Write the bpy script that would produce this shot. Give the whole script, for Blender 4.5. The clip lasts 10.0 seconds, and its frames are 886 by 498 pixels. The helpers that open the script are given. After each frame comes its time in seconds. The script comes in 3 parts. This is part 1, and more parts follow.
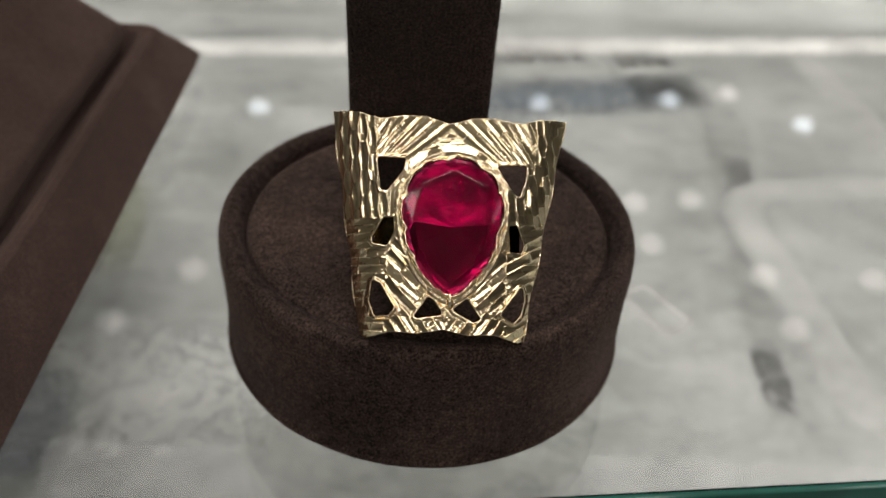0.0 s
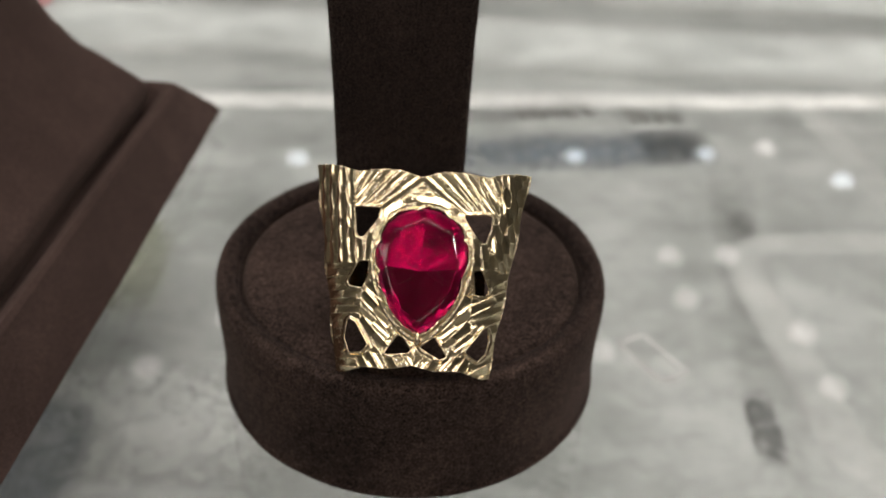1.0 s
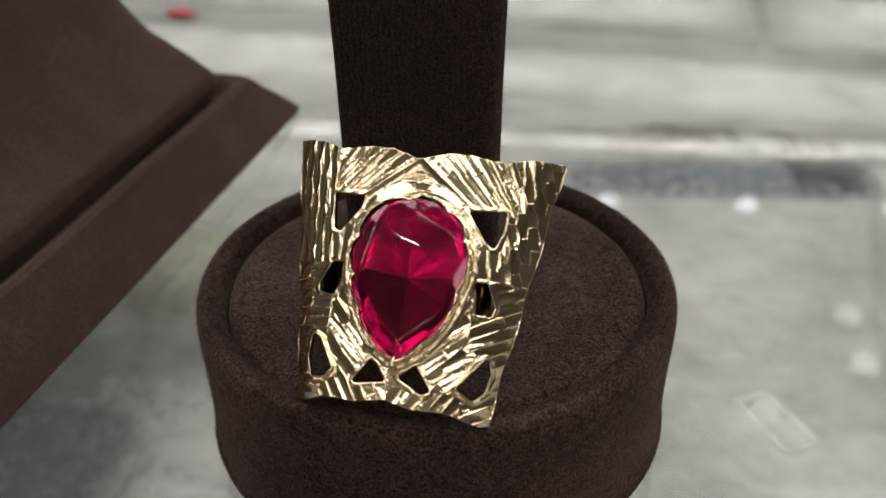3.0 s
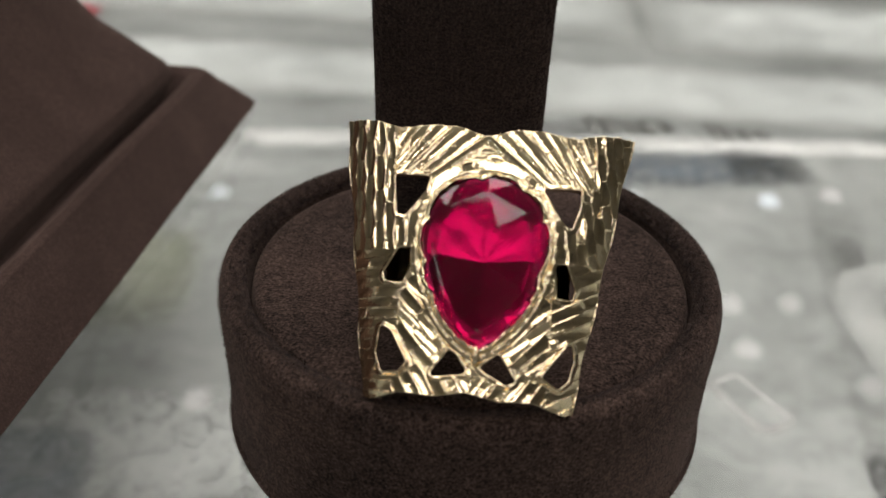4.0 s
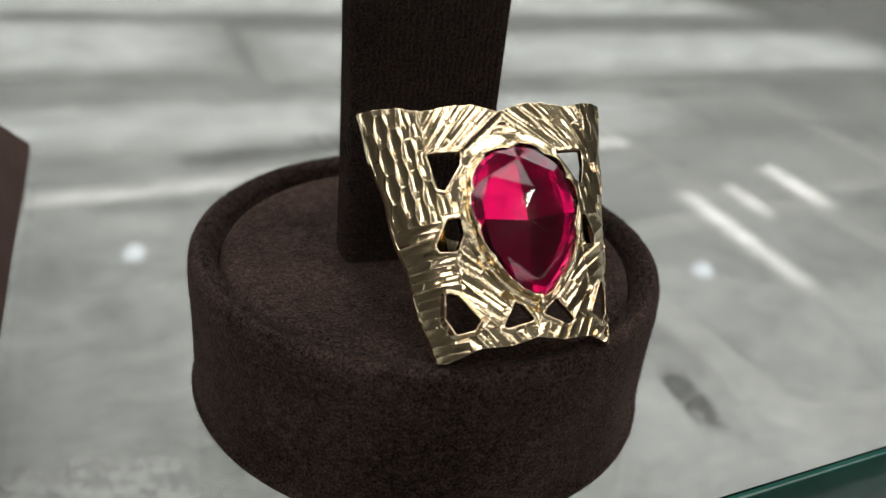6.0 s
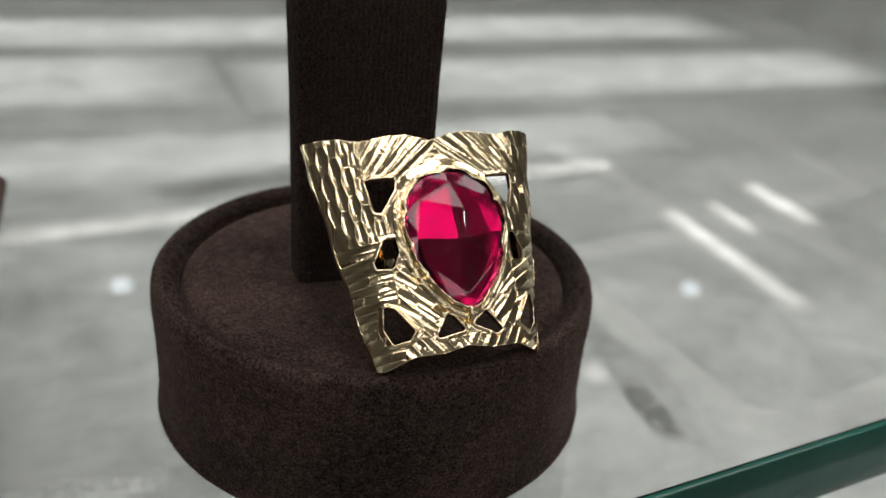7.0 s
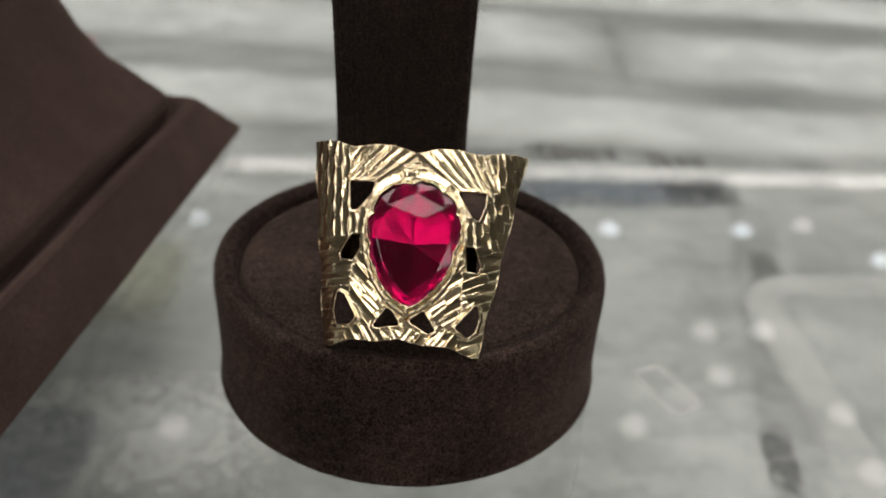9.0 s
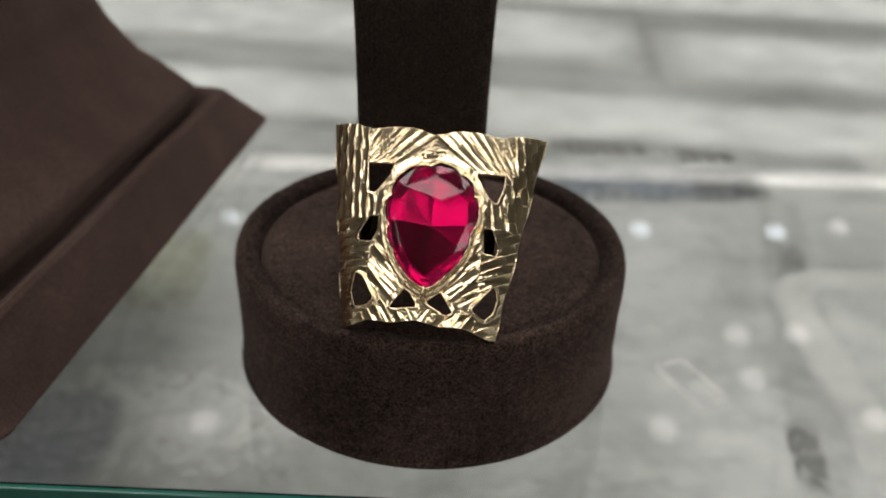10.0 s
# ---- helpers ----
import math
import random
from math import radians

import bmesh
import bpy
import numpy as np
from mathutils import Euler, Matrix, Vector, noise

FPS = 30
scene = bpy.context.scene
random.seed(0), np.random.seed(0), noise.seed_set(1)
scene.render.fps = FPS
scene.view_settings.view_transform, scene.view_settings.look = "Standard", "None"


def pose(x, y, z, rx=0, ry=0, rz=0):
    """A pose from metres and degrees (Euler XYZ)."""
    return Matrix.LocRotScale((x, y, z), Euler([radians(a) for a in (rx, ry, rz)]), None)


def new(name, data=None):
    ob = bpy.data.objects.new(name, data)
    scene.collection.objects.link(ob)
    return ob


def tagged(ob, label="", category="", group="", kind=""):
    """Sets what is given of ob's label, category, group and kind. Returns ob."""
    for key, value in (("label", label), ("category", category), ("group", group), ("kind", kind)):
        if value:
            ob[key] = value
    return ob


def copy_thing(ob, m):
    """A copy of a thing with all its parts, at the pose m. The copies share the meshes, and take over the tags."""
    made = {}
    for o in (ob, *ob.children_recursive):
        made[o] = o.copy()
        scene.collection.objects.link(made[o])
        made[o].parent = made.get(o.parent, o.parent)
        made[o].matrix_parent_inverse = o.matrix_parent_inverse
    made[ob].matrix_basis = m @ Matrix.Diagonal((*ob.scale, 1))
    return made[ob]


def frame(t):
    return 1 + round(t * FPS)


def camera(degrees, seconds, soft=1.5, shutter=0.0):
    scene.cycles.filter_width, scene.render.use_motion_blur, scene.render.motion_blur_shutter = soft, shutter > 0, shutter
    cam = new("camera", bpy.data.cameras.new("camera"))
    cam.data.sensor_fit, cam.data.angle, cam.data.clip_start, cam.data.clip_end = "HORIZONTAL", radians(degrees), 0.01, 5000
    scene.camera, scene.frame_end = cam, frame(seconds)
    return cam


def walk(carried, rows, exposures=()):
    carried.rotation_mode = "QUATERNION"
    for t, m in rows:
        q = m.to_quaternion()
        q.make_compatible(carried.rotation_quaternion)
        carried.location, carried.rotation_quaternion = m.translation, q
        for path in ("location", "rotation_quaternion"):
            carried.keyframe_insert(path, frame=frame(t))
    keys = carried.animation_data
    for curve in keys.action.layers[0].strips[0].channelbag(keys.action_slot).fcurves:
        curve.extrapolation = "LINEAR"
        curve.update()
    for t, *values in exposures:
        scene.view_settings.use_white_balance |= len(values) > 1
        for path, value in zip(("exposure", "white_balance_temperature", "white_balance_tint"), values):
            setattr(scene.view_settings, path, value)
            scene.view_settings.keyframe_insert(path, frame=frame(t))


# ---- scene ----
cam = camera(53.6, 10.0, 1.35)
cam.data.dof.use_dof = True
cam.data.dof.focus_distance = 0.0822
cam.data.dof.aperture_fstop = 31.0
METRES, EYE, TILT, LEAN, TURN = 0.145, 0.07787, -37.38, -3.0, 0.0
ROWS = [
    (0.0, 0.0, 0.0, 0.0, 0.0, 0.0, -0.0),
    (0.5, 0.0192, -0.0403, -0.0134, 0.02, 2.13, 0.06),
    (1.0, 0.0486, -0.0514, -0.0062, 2.32, 3.33, -0.82),
    (1.5, 0.1032, -0.0196, 0.0108, 7.12, 4.05, -3.04),
    (2.0, 0.1316, 0.0175, 0.0049, 10.52, 4.6, -4.66),
    (2.2, 0.1502, 0.0447, -0.0012, 12.17, 4.21, -4.67),
    (3.3, 0.1198, 0.1188, -0.0156, 12.55, 5.52, -5.23),
    (3.5, 0.0997, 0.1184, -0.0196, 12.12, 5.31, -4.85),
    (4.0, 0.0333, 0.126, -0.0278, 5.72, 5.97, -2.61),
    (4.5, -0.0438, 0.1101, -0.0244, -1.34, 7.2, 0.83),
    (5.0, -0.1146, 0.1004, -0.0333, -7.46, 8.41, 4.09),
    (5.5, -0.1612, 0.1158, -0.0388, -12.9, 7.59, 7.4),
    (6.0, -0.2, 0.1138, -0.0546, -16.45, 6.8, 9.68),
    (6.2, -0.1941, 0.1018, -0.0598, -17.05, 7.26, 11.0),
    (7.3, -0.1742, 0.0506, -0.0653, -17.01, 8.36, 11.2),
    (7.5, -0.1547, 0.0491, -0.0569, -15.57, 8.19, 9.65),
    (8.0, -0.0793, 0.0178, -0.071, -7.16, 8.64, 4.07),
    (8.5, 0.0145, -0.0233, -0.057, -0.52, 8.13, -0.45),
    (9.0, 0.0803, -0.0378, -0.0749, 4.31, 7.87, -2.78),
    (9.5, 0.0919, -0.0412, -0.0852, 5.64, 7.8, -3.55),
    (10.0, 0.0903, -0.0359, -0.0877, 6.23, 7.77, -3.43),
]
walk(cam, [(t, pose(0, 0, EYE, TILT, LEAN, TURN) @ pose(METRES * x, METRES * y, METRES * z, 90 + pitch, roll, yaw)) for t, x, y, z, yaw, pitch, roll in ROWS],
     ((0.0, 0.0, 6700, 12), (2.0, 0.0, 6700, 12), (3.5, 0.03, 6650, 11.5), (5.0, 0.06, 6500, 10), (5.5, -0.08, 6450, 9.5), (6.0, -0.12, 6450, 9.5), (7.5, -0.06, 6450, 9.5), (8.0, -0.15, 6450, 9.5), (9.0, -0.14, 6600, 11), (10.0, -0.06, 6600, 11)))

# ---- light ----
# Added unseen panels light the shop, with downlights and lit coves; the height zero is the top of the glass shelf.
scene.view_settings.exposure = 0.0
CEIL = 1.6
world = bpy.data.worlds.new("world")
scene.world = world
world.use_nodes = True
world.node_tree.nodes["Background"].inputs[0].default_value = (0.9, 0.95, 1.0, 1)
world.node_tree.nodes["Background"].inputs[1].default_value = 0.05


def added_panel_light(name, x, y, sx, sy, watts, colour):
    lamp = bpy.data.lights.new(name, "AREA")
    lamp.shape, lamp.size, lamp.size_y, lamp.energy, lamp.color = "RECTANGLE", sx, sy, watts, colour
    ob = new(name, lamp)
    ob.matrix_world = pose(x, y, CEIL - 0.03, 0, 0, 0)
    return ob


# added unseen panels: a row over the counter, and smaller ones behind the viewer; the faint last one brightens the near
# floor by its reflection in the glass
for px, py, sx, sy, bright in ((-0.95, 0.40, 0.8, 0.8, 4.9), (0.2, 0.42, 0.7, 0.8, 4.9), (1.35, 0.40, 0.8, 0.8, 4.7),
                               (-1.35, -1.4, 0.6, 1.1, 3.5), (1.65, -1.4, 0.6, 1.1, 3.5), (0.1, -2.6, 1.2, 0.6, 2.2), (0.15, -0.55, 1.2, 0.3, 3.8), (0.1, 1.16, 2.8, 0.42, 0.9)):
    added_panel_light("added_panel_lamp", px, py, sx, sy, bright * math.pi * sx * sy, (1.0, 0.975, 0.95))


# ---- materials ----
def nodes_of(name):
    mat = bpy.data.materials.new(name)
    mat.use_nodes = True
    nt = mat.node_tree
    return mat, nt, nt.nodes["Principled BSDF"]


def add(nt, kind, **inputs):
    n = nt.nodes.new(kind)
    for key, value in inputs.items():
        n.inputs[key.replace("_", " ")].default_value = value
    return n


def coords(nt):
    return nt.nodes.new("ShaderNodeTexCoord").outputs["Object"]


def ramp(nt, source, stops):
    r = nt.nodes.new("ShaderNodeValToRGB")
    nt.links.new(source, r.inputs[0])
    while len(r.color_ramp.elements) < len(stops):
        r.color_ramp.elements.new(0.5)
    for e, (at, col) in zip(r.color_ramp.elements, stops):
        e.position, e.color = at, (*col, 1)
    return r.outputs[0]


def noise_of(nt, scale, detail=4, rough=0.6, source=None):
    n = add(nt, "ShaderNodeTexNoise", Scale=scale, Detail=detail, Roughness=rough)
    nt.links.new(source or coords(nt), n.inputs["Vector"])
    return n.outputs["Fac"]


def bump(nt, bsdf, height, strength, distance):
    b = add(nt, "ShaderNodeBump", Strength=strength, Distance=distance)
    nt.links.new(height, b.inputs["Height"])
    nt.links.new(b.outputs[0], bsdf.inputs["Normal"])


def math_node(nt, op, a, c=0.0, d=0.0):
    n = nt.nodes.new("ShaderNodeMath")
    n.operation = op
    for socket, value in zip(n.inputs, (a, c, d)):
        if isinstance(value, (int, float)):
            socket.default_value = value
        else:
            nt.links.new(value, socket)
    return n.outputs[0]


def suede(name, dark, light, pile=2100, ribs=0.0, relief=1.0):
    mat, nt, b = nodes_of(name)
    b.inputs["Roughness"].default_value = 0.95
    b.inputs["Specular IOR Level"].default_value = 0.1
    b.inputs["Sheen Weight"].default_value = 0.11
    b.inputs["Sheen Roughness"].default_value = 0.45
    b.inputs["Sheen Tint"].default_value = (0.80, 0.60, 0.52, 1)
    big = noise_of(nt, 70, 4, 0.6)
    speck = noise_of(nt, pile * 1.7, 2, 0.7)
    fine = noise_of(nt, pile * 2.2, 2, 0.7)
    tuft = noise_of(nt, pile * 0.5, 3, 0.7)
    mix = math_node(nt, "ADD", math_node(nt, "MULTIPLY", speck, 0.52), math_node(nt, "MULTIPLY", big, 0.32))
    mix = math_node(nt, "ADD", mix, math_node(nt, "MULTIPLY", tuft, 0.23))
    nt.links.new(ramp(nt, mix, [(0.42, dark), (0.54, [0.62 * x + 0.38 * y for x, y in zip(dark, light)]), (0.65, light)]), b.inputs["Base Color"])
    height = fine
    if ribs:
        wave = add(nt, "ShaderNodeTexWave", Scale=ribs, Distortion=6.0, Detail=3.0)
        wave.inputs["Detail Scale"].default_value = 1.5
        wave.bands_direction = "X"
        nt.links.new(coords(nt), wave.inputs["Vector"])
        both = nt.nodes.new("ShaderNodeMath")
        both.operation = "MULTIPLY_ADD"
        both.inputs[1].default_value = 0.25
        nt.links.new(wave.outputs["Fac"], both.inputs[0])
        nt.links.new(fine, both.inputs[2])
        height = both.outputs[0]
    bump(nt, b, height, relief, 0.00022)
    return mat


def gold_of(name, rough=0.08, hammered=0.07):
    mat, nt, b = nodes_of(name)
    b.inputs["Metallic"].default_value = 1.0
    n = noise_of(nt, 900, 4, 0.6)
    nt.links.new(ramp(nt, n, [(0.3, (0.95, 0.757, 0.465)), (0.7, (0.985, 0.832, 0.585))]), b.inputs["Base Color"])
    r = add(nt, "ShaderNodeMapRange")
    r.inputs["To Min"].default_value, r.inputs["To Max"].default_value = rough * 0.6, rough * 1.5
    nt.links.new(n, r.inputs["Value"])
    nt.links.new(r.outputs[0], b.inputs["Roughness"])
    bump(nt, b, noise_of(nt, 2600, 3, 0.6), hammered, 0.0002)
    return mat


def plain(name, a, c, scale=40, rough=0.6, metal=0.0, relief=0.1, depth=0.001):
    mat, nt, b = nodes_of(name)
    b.inputs["Roughness"].default_value, b.inputs["Metallic"].default_value = rough, metal
    n = noise_of(nt, scale, 5, 0.6)
    nt.links.new(ramp(nt, n, [(0.35, a), (0.65, c)]), b.inputs["Base Color"])
    if relief:
        bump(nt, b, noise_of(nt, scale * 6, 3), relief, depth)
    return mat


def falloff(nt, a, b, ease=(8.0, 2.0)):
    """One in the middle of a thing of those half sizes, nought at its edges."""
    sep = nt.nodes.new("ShaderNodeSeparateXYZ")
    nt.links.new(coords(nt), sep.inputs[0])
    out = None
    for socket, half, power in ((sep.outputs[0], a, ease[0]), (sep.outputs[1], b, ease[1])):
        k = math_node(nt, "POWER", math_node(nt, "ABSOLUTE", math_node(nt, "DIVIDE", socket, half)), power)
        k = math_node(nt, "MAXIMUM", math_node(nt, "SUBTRACT", 1.0, k), 0.0)
        out = k if out is None else math_node(nt, "MULTIPLY", out, k)
    return out


def glow(name, colour, strength, uneven=0.0, span=(0.45, 1.3), size=None, ease=(8.0, 2.0)):
    """A lit diffuser; uneven: scale of the blotches in its glow; size: half sizes of one that is lit from its middle.
    """
    mat, nt, b = nodes_of(name)
    b.inputs["Base Color"].default_value = (*colour, 1)
    b.inputs["Emission Color"].default_value = (*colour, 1)
    b.inputs["Emission Strength"].default_value = strength
    if uneven:
        r = add(nt, "ShaderNodeMapRange")
        r.inputs["From Min"].default_value, r.inputs["From Max"].default_value = 0.35, 0.65
        r.inputs["To Min"].default_value, r.inputs["To Max"].default_value = strength * span[0], strength * span[1]
        m = nt.nodes.new("ShaderNodeMapping")
        m.inputs["Scale"].default_value = (0.9, 1.3, 1)
        nt.links.new(coords(nt), m.inputs["Vector"])
        nt.links.new(noise_of(nt, uneven, 5, 0.65, m.outputs[0]), r.inputs["Value"])
        out = r.outputs[0]
        if size:
            out = math_node(nt, "MULTIPLY", out, falloff(nt, *size, ease))
        nt.links.new(out, b.inputs["Emission Strength"])
    return mat


def print_and_shade(name, a, c, size, strength):
    """A cover for rubbed print and for painted shade, broken in specks and thinning towards its edges."""
    mat, nt, b = nodes_of(name)
    b.inputs["Roughness"].default_value = 0.6
    n = noise_of(nt, 170, 5, 0.7)
    nt.links.new(ramp(nt, n, [(0.35, a), (0.65, c)]), b.inputs["Base Color"])
    cover = math_node(nt, "MULTIPLY", falloff(nt, *size, (3.0, 2.0)), math_node(nt, "MULTIPLY_ADD", noise_of(nt, 260, 6, 0.85), 8.0, -3.2))
    cover = math_node(nt, "MINIMUM", math_node(nt, "MAXIMUM", cover, 0.0), strength)
    nt.links.new(cover, b.inputs["Alpha"])
    return mat


def glass_of(name, colour, rough=0.0, ior=1.5):
    mat, nt, b = nodes_of(name)
    b.inputs["Base Color"].default_value = (*colour, 1)
    b.inputs["Transmission Weight"].default_value = 1.0
    b.inputs["Roughness"].default_value = rough
    b.inputs["IOR"].default_value = ior
    return mat


def clouded(name, a, c, scale=9.0, squash=0.6):
    """A pale surface with soft clouds, streaks and fine marks put into the colour."""
    mat, nt, b = nodes_of(name)
    b.inputs["Roughness"].default_value = 0.45
    m = nt.nodes.new("ShaderNodeMapping")
    m.inputs["Scale"].default_value = (squash, 1, 1)
    nt.links.new(coords(nt), m.inputs["Vector"])
    big = noise_of(nt, scale, 7, 0.72, m.outputs[0])
    fine = noise_of(nt, scale * 7, 5, 0.75, m.outputs[0])
    mix = nt.nodes.new("ShaderNodeMath")
    mix.operation = "MULTIPLY_ADD"
    mix.inputs[1].default_value = 0.35
    nt.links.new(fine, mix.inputs[0])
    part_of = nt.nodes.new("ShaderNodeMath")
    part_of.operation = "MULTIPLY"
    part_of.inputs[1].default_value = 0.65
    nt.links.new(big, part_of.inputs[0])
    nt.links.new(part_of.outputs[0], mix.inputs[2])
    nt.links.new(ramp(nt, mix.outputs[0], [(0.36, a), (0.60, c)]), b.inputs["Base Color"])
    return mat


SUEDE = suede("brown_suede", (0.0045, 0.0029, 0.0024), (0.100, 0.0650, 0.0530), relief=0.5)
SUEDE_POST = suede("brown_suede_ribbed", (0.0090, 0.0060, 0.0050), (0.086, 0.0570, 0.0475), ribs=520, relief=3.0)
SUEDE_BUST = suede("brown_suede_smooth", (0.039, 0.0242, 0.0205), (0.084, 0.0532, 0.0450), pile=2600, relief=0.45)
GOLD = gold_of("yellow_gold")
GOLD_HAMMERED = gold_of("hammered_gold", 0.09, 0.25)
RUBY = glass_of("red_stone", (0.47, 0.016, 0.165), 0.0, 1.5)
FOIL = plain("red_mirror_foil", (0.62, 0.03, 0.22), (0.76, 0.05, 0.30), 300, 0.15, 1.0, 0.05, 0.0002)
GLASS = glass_of("clear_shelf_glass", (0.965, 0.975, 0.963))
EDGE = plain("green_glass_edge", (0.010, 0.075, 0.055), (0.018, 0.11, 0.085), 60, 0.12, 0, 0.0)
# the pad's clouds paint blotchy reflections of the glass into its colour
FLOOR_PAD = clouded("frosted_white_pad", (0.150, 0.160, 0.153), (0.375, 0.388, 0.375), 24.0, 0.8)
TRAY = clouded("cloudy_tray_plastic", (0.22, 0.228, 0.22), (0.41, 0.42, 0.405), 24.0)
ACRYLIC = plain("milky_acrylic", (0.31, 0.31, 0.30), (0.43, 0.43, 0.42), 120, 0.25)
PANELS = clouded("pale_marbled_ceiling_panel", (0.50, 0.47, 0.44), (0.74, 0.77, 0.74), 1.6, 0.6)
PAINT = plain("off_white_ceiling_paint", (0.66, 0.66, 0.62), (0.74, 0.74, 0.70), 3, 0.7)
WALL = plain("pale_grey_wall_paint", (0.50, 0.49, 0.46), (0.60, 0.59, 0.56), 2.5, 0.7)
TILE = plain("grey_floor_stone", (0.27, 0.26, 0.24), (0.38, 0.37, 0.35), 5, 0.3)
LED = glow("led_white", (0.84, 0.93, 1.0), 2.6)
LED_WARM = glow("led_warm", (1.0, 0.97, 0.95), 1.3)
# for lamps added out of view that put sparkle into the gold
LED_SPARKLE = glow("led_added_sparkle", (1.0, 0.97, 0.92), 40.0)
NAP = plain("raised_suede_fibres", (0.003, 0.0019, 0.0016), (0.105, 0.068, 0.058), 1500, 0.9, 0, 0)
EDGE_GLOW = glow("cove_edge_white", (1.0, 0.97, 0.92), 1.7, 5.0, (0.3, 1.4), (4.4, 0.2), (12.0, 2.0))


# ---- building helpers ----
def mesh_of(name, bm, material, smooth=True):
    me = bpy.data.meshes.new(name)
    bm.normal_update()
    bm.to_mesh(me)
    bm.free()
    me.materials.append(material)
    if smooth:
        me.polygons.foreach_set("use_smooth", [True] * len(me.polygons))
    return me


def part(name, bm, material, parent, label="", smooth=True):
    ob = new(name, mesh_of(name, bm, material, smooth))
    ob.parent = parent
    return tagged(ob, label)


def box(bm, x0, x1, y0, y1, z0, z1, bevel=0.0, segments=2):
    made = bmesh.ops.create_cube(bm, size=1.0)["verts"]
    for v in made:
        v.co = Vector(((x0 + x1) / 2 + v.co.x * (x1 - x0), (y0 + y1) / 2 + v.co.y * (y1 - y0), (z0 + z1) / 2 + v.co.z * (z1 - z0)))
    if bevel:
        edges = list({e for v in made for e in v.link_edges})
        bmesh.ops.bevel(bm, geom=edges, offset=bevel, segments=segments, profile=0.5, affect="EDGES")
    return bm


def lathe(bm, profile, steps=128, wobble=0.0):
    rings = []
    for i in range(steps):
        a = 2 * math.pi * i / steps
        k = 1 + wobble * noise.noise(Vector((math.cos(a) * 3, math.sin(a) * 3, 0.3)))
        rings.append([bm.verts.new((r * k * math.cos(a), r * k * math.sin(a), z)) for r, z in profile])
    for i in range(steps):
        p, q = rings[i], rings[(i + 1) % steps]
        for j in range(len(profile) - 1):
            bm.faces.new((p[j], q[j], q[j + 1], p[j + 1]))
    return rings


def cap(bm, ring):
    bm.faces.new(ring)


def structure(name, bm, material, label, smooth=False):
    return tagged(new(name, mesh_of(name, bm, material, smooth)), label, name.split("_")[0], kind="structure")


def smooth_profile(points, n):
    """Chaikin corner cutting of an open profile."""
    for _ in range(n):
        out = [points[0]]
        for (a, b), (c, d) in zip(points, points[1:]):
            out += [(0.75 * a + 0.25 * c, 0.75 * b + 0.25 * d), (0.25 * a + 0.75 * c, 0.25 * b + 0.75 * d)]
        points = out + [points[-1]]
    return points


MM = 0.001
GLASS_TOP = -0.8 * MM
CASE_TURN = 5.7  # the showcase stands turned against the first view

# ---- the shop round the showcase ----
structure("ceiling", box(bmesh.new(), -6, 7, -4, 3.62, CEIL, CEIL + 0.15), PAINT, "smooth off-white painted shop ceiling")
structure("ceiling_recess", box(bmesh.new(), -6, 7, 3.62, 9.0, CEIL + 0.12, CEIL + 0.27), PANELS, "raised off-white ceiling behind a lit cove")
# floor and walls are out of view; the floor's tone steers the bounce light
structure("floor", box(bmesh.new(), -6, 7, -4, 9.0, -1.10, -1.0), TILE, "grey polished shop floor, unseen, toned for bounce light")
structure("wall_north", box(bmesh.new(), -6, 7, 9.0, 9.15, -1.0, CEIL + 0.27), WALL, "pale grey shop wall")
structure("wall_south", box(bmesh.new(), -6, 7, -4.15, -4, -1.0, CEIL + 0.15), WALL, "pale grey shop wall")
structure("wall_west", box(bmesh.new(), -6.15, -6, -4, 9.0, -1.0, CEIL + 0.27), WALL, "pale grey shop wall")
structure("wall_east", box(bmesh.new(), 7, 7.15, -4, 9.0, -1.0, CEIL + 0.27), WALL, "pale grey shop wall")


def downlight(x, y, mat):
    base = tagged(new("downlight"), "small round white ceiling downlight, lit; strong ones added unseen", "lamp", "ceiling downlights")
    base.location = (x, y, CEIL)
    bm = bmesh.new()
    lathe(bm, [(0.041, 0.0), (0.043, -0.006), (0.056, -0.006), (0.058, 0.0)], 24)
    part("trim_ring", bm, PAINT, base)
    bm = bmesh.new()
    rings = lathe(bm, [(0.040, -0.004), (0.036, -0.022), (0.026, -0.034), (0.012, -0.039)], 20)
    cap(bm, [r[-1] for r in rings])
    part("lens", bm, mat, base, "glowing white lens")
    return base


# a cool row before the cove, weaker warm ones about, and strong unseen ones added behind the viewer to sparkle in the
# gold
first = downlight(-1.16, 2.99, LED)
for x, y in ((-0.63, 3.05), (-0.05, 3.10), (0.48, 3.19), (1.03, 3.27), (1.54, 3.11), (2.13, 2.57)):
    copy_thing(first, pose(x, y, CEIL))
first = downlight(1.09, 2.12, LED_WARM)
for x, y in ((1.11, 1.88), (0.95, 2.53), (0.75, 2.50), (0.76, 2.26), (0.46, 1.98), (-0.83, 1.80), (1.30, 3.36), (1.44, 2.12), (-0.66, 2.04)):
    copy_thing(first, pose(x, y, CEIL))
first = downlight(-0.6, -0.95, LED_SPARKLE)
for x, y in ((0.75, -1.0), (-0.5, -1.9), (0.7, -1.9), (-2.1, -0.6), (2.3, -0.6), (-2.2, -1.9), (2.4, -1.9), (-1.2, -2.9), (1.4, -2.9), (0.0, -3.5)):
    copy_thing(first, pose(x, y, CEIL))


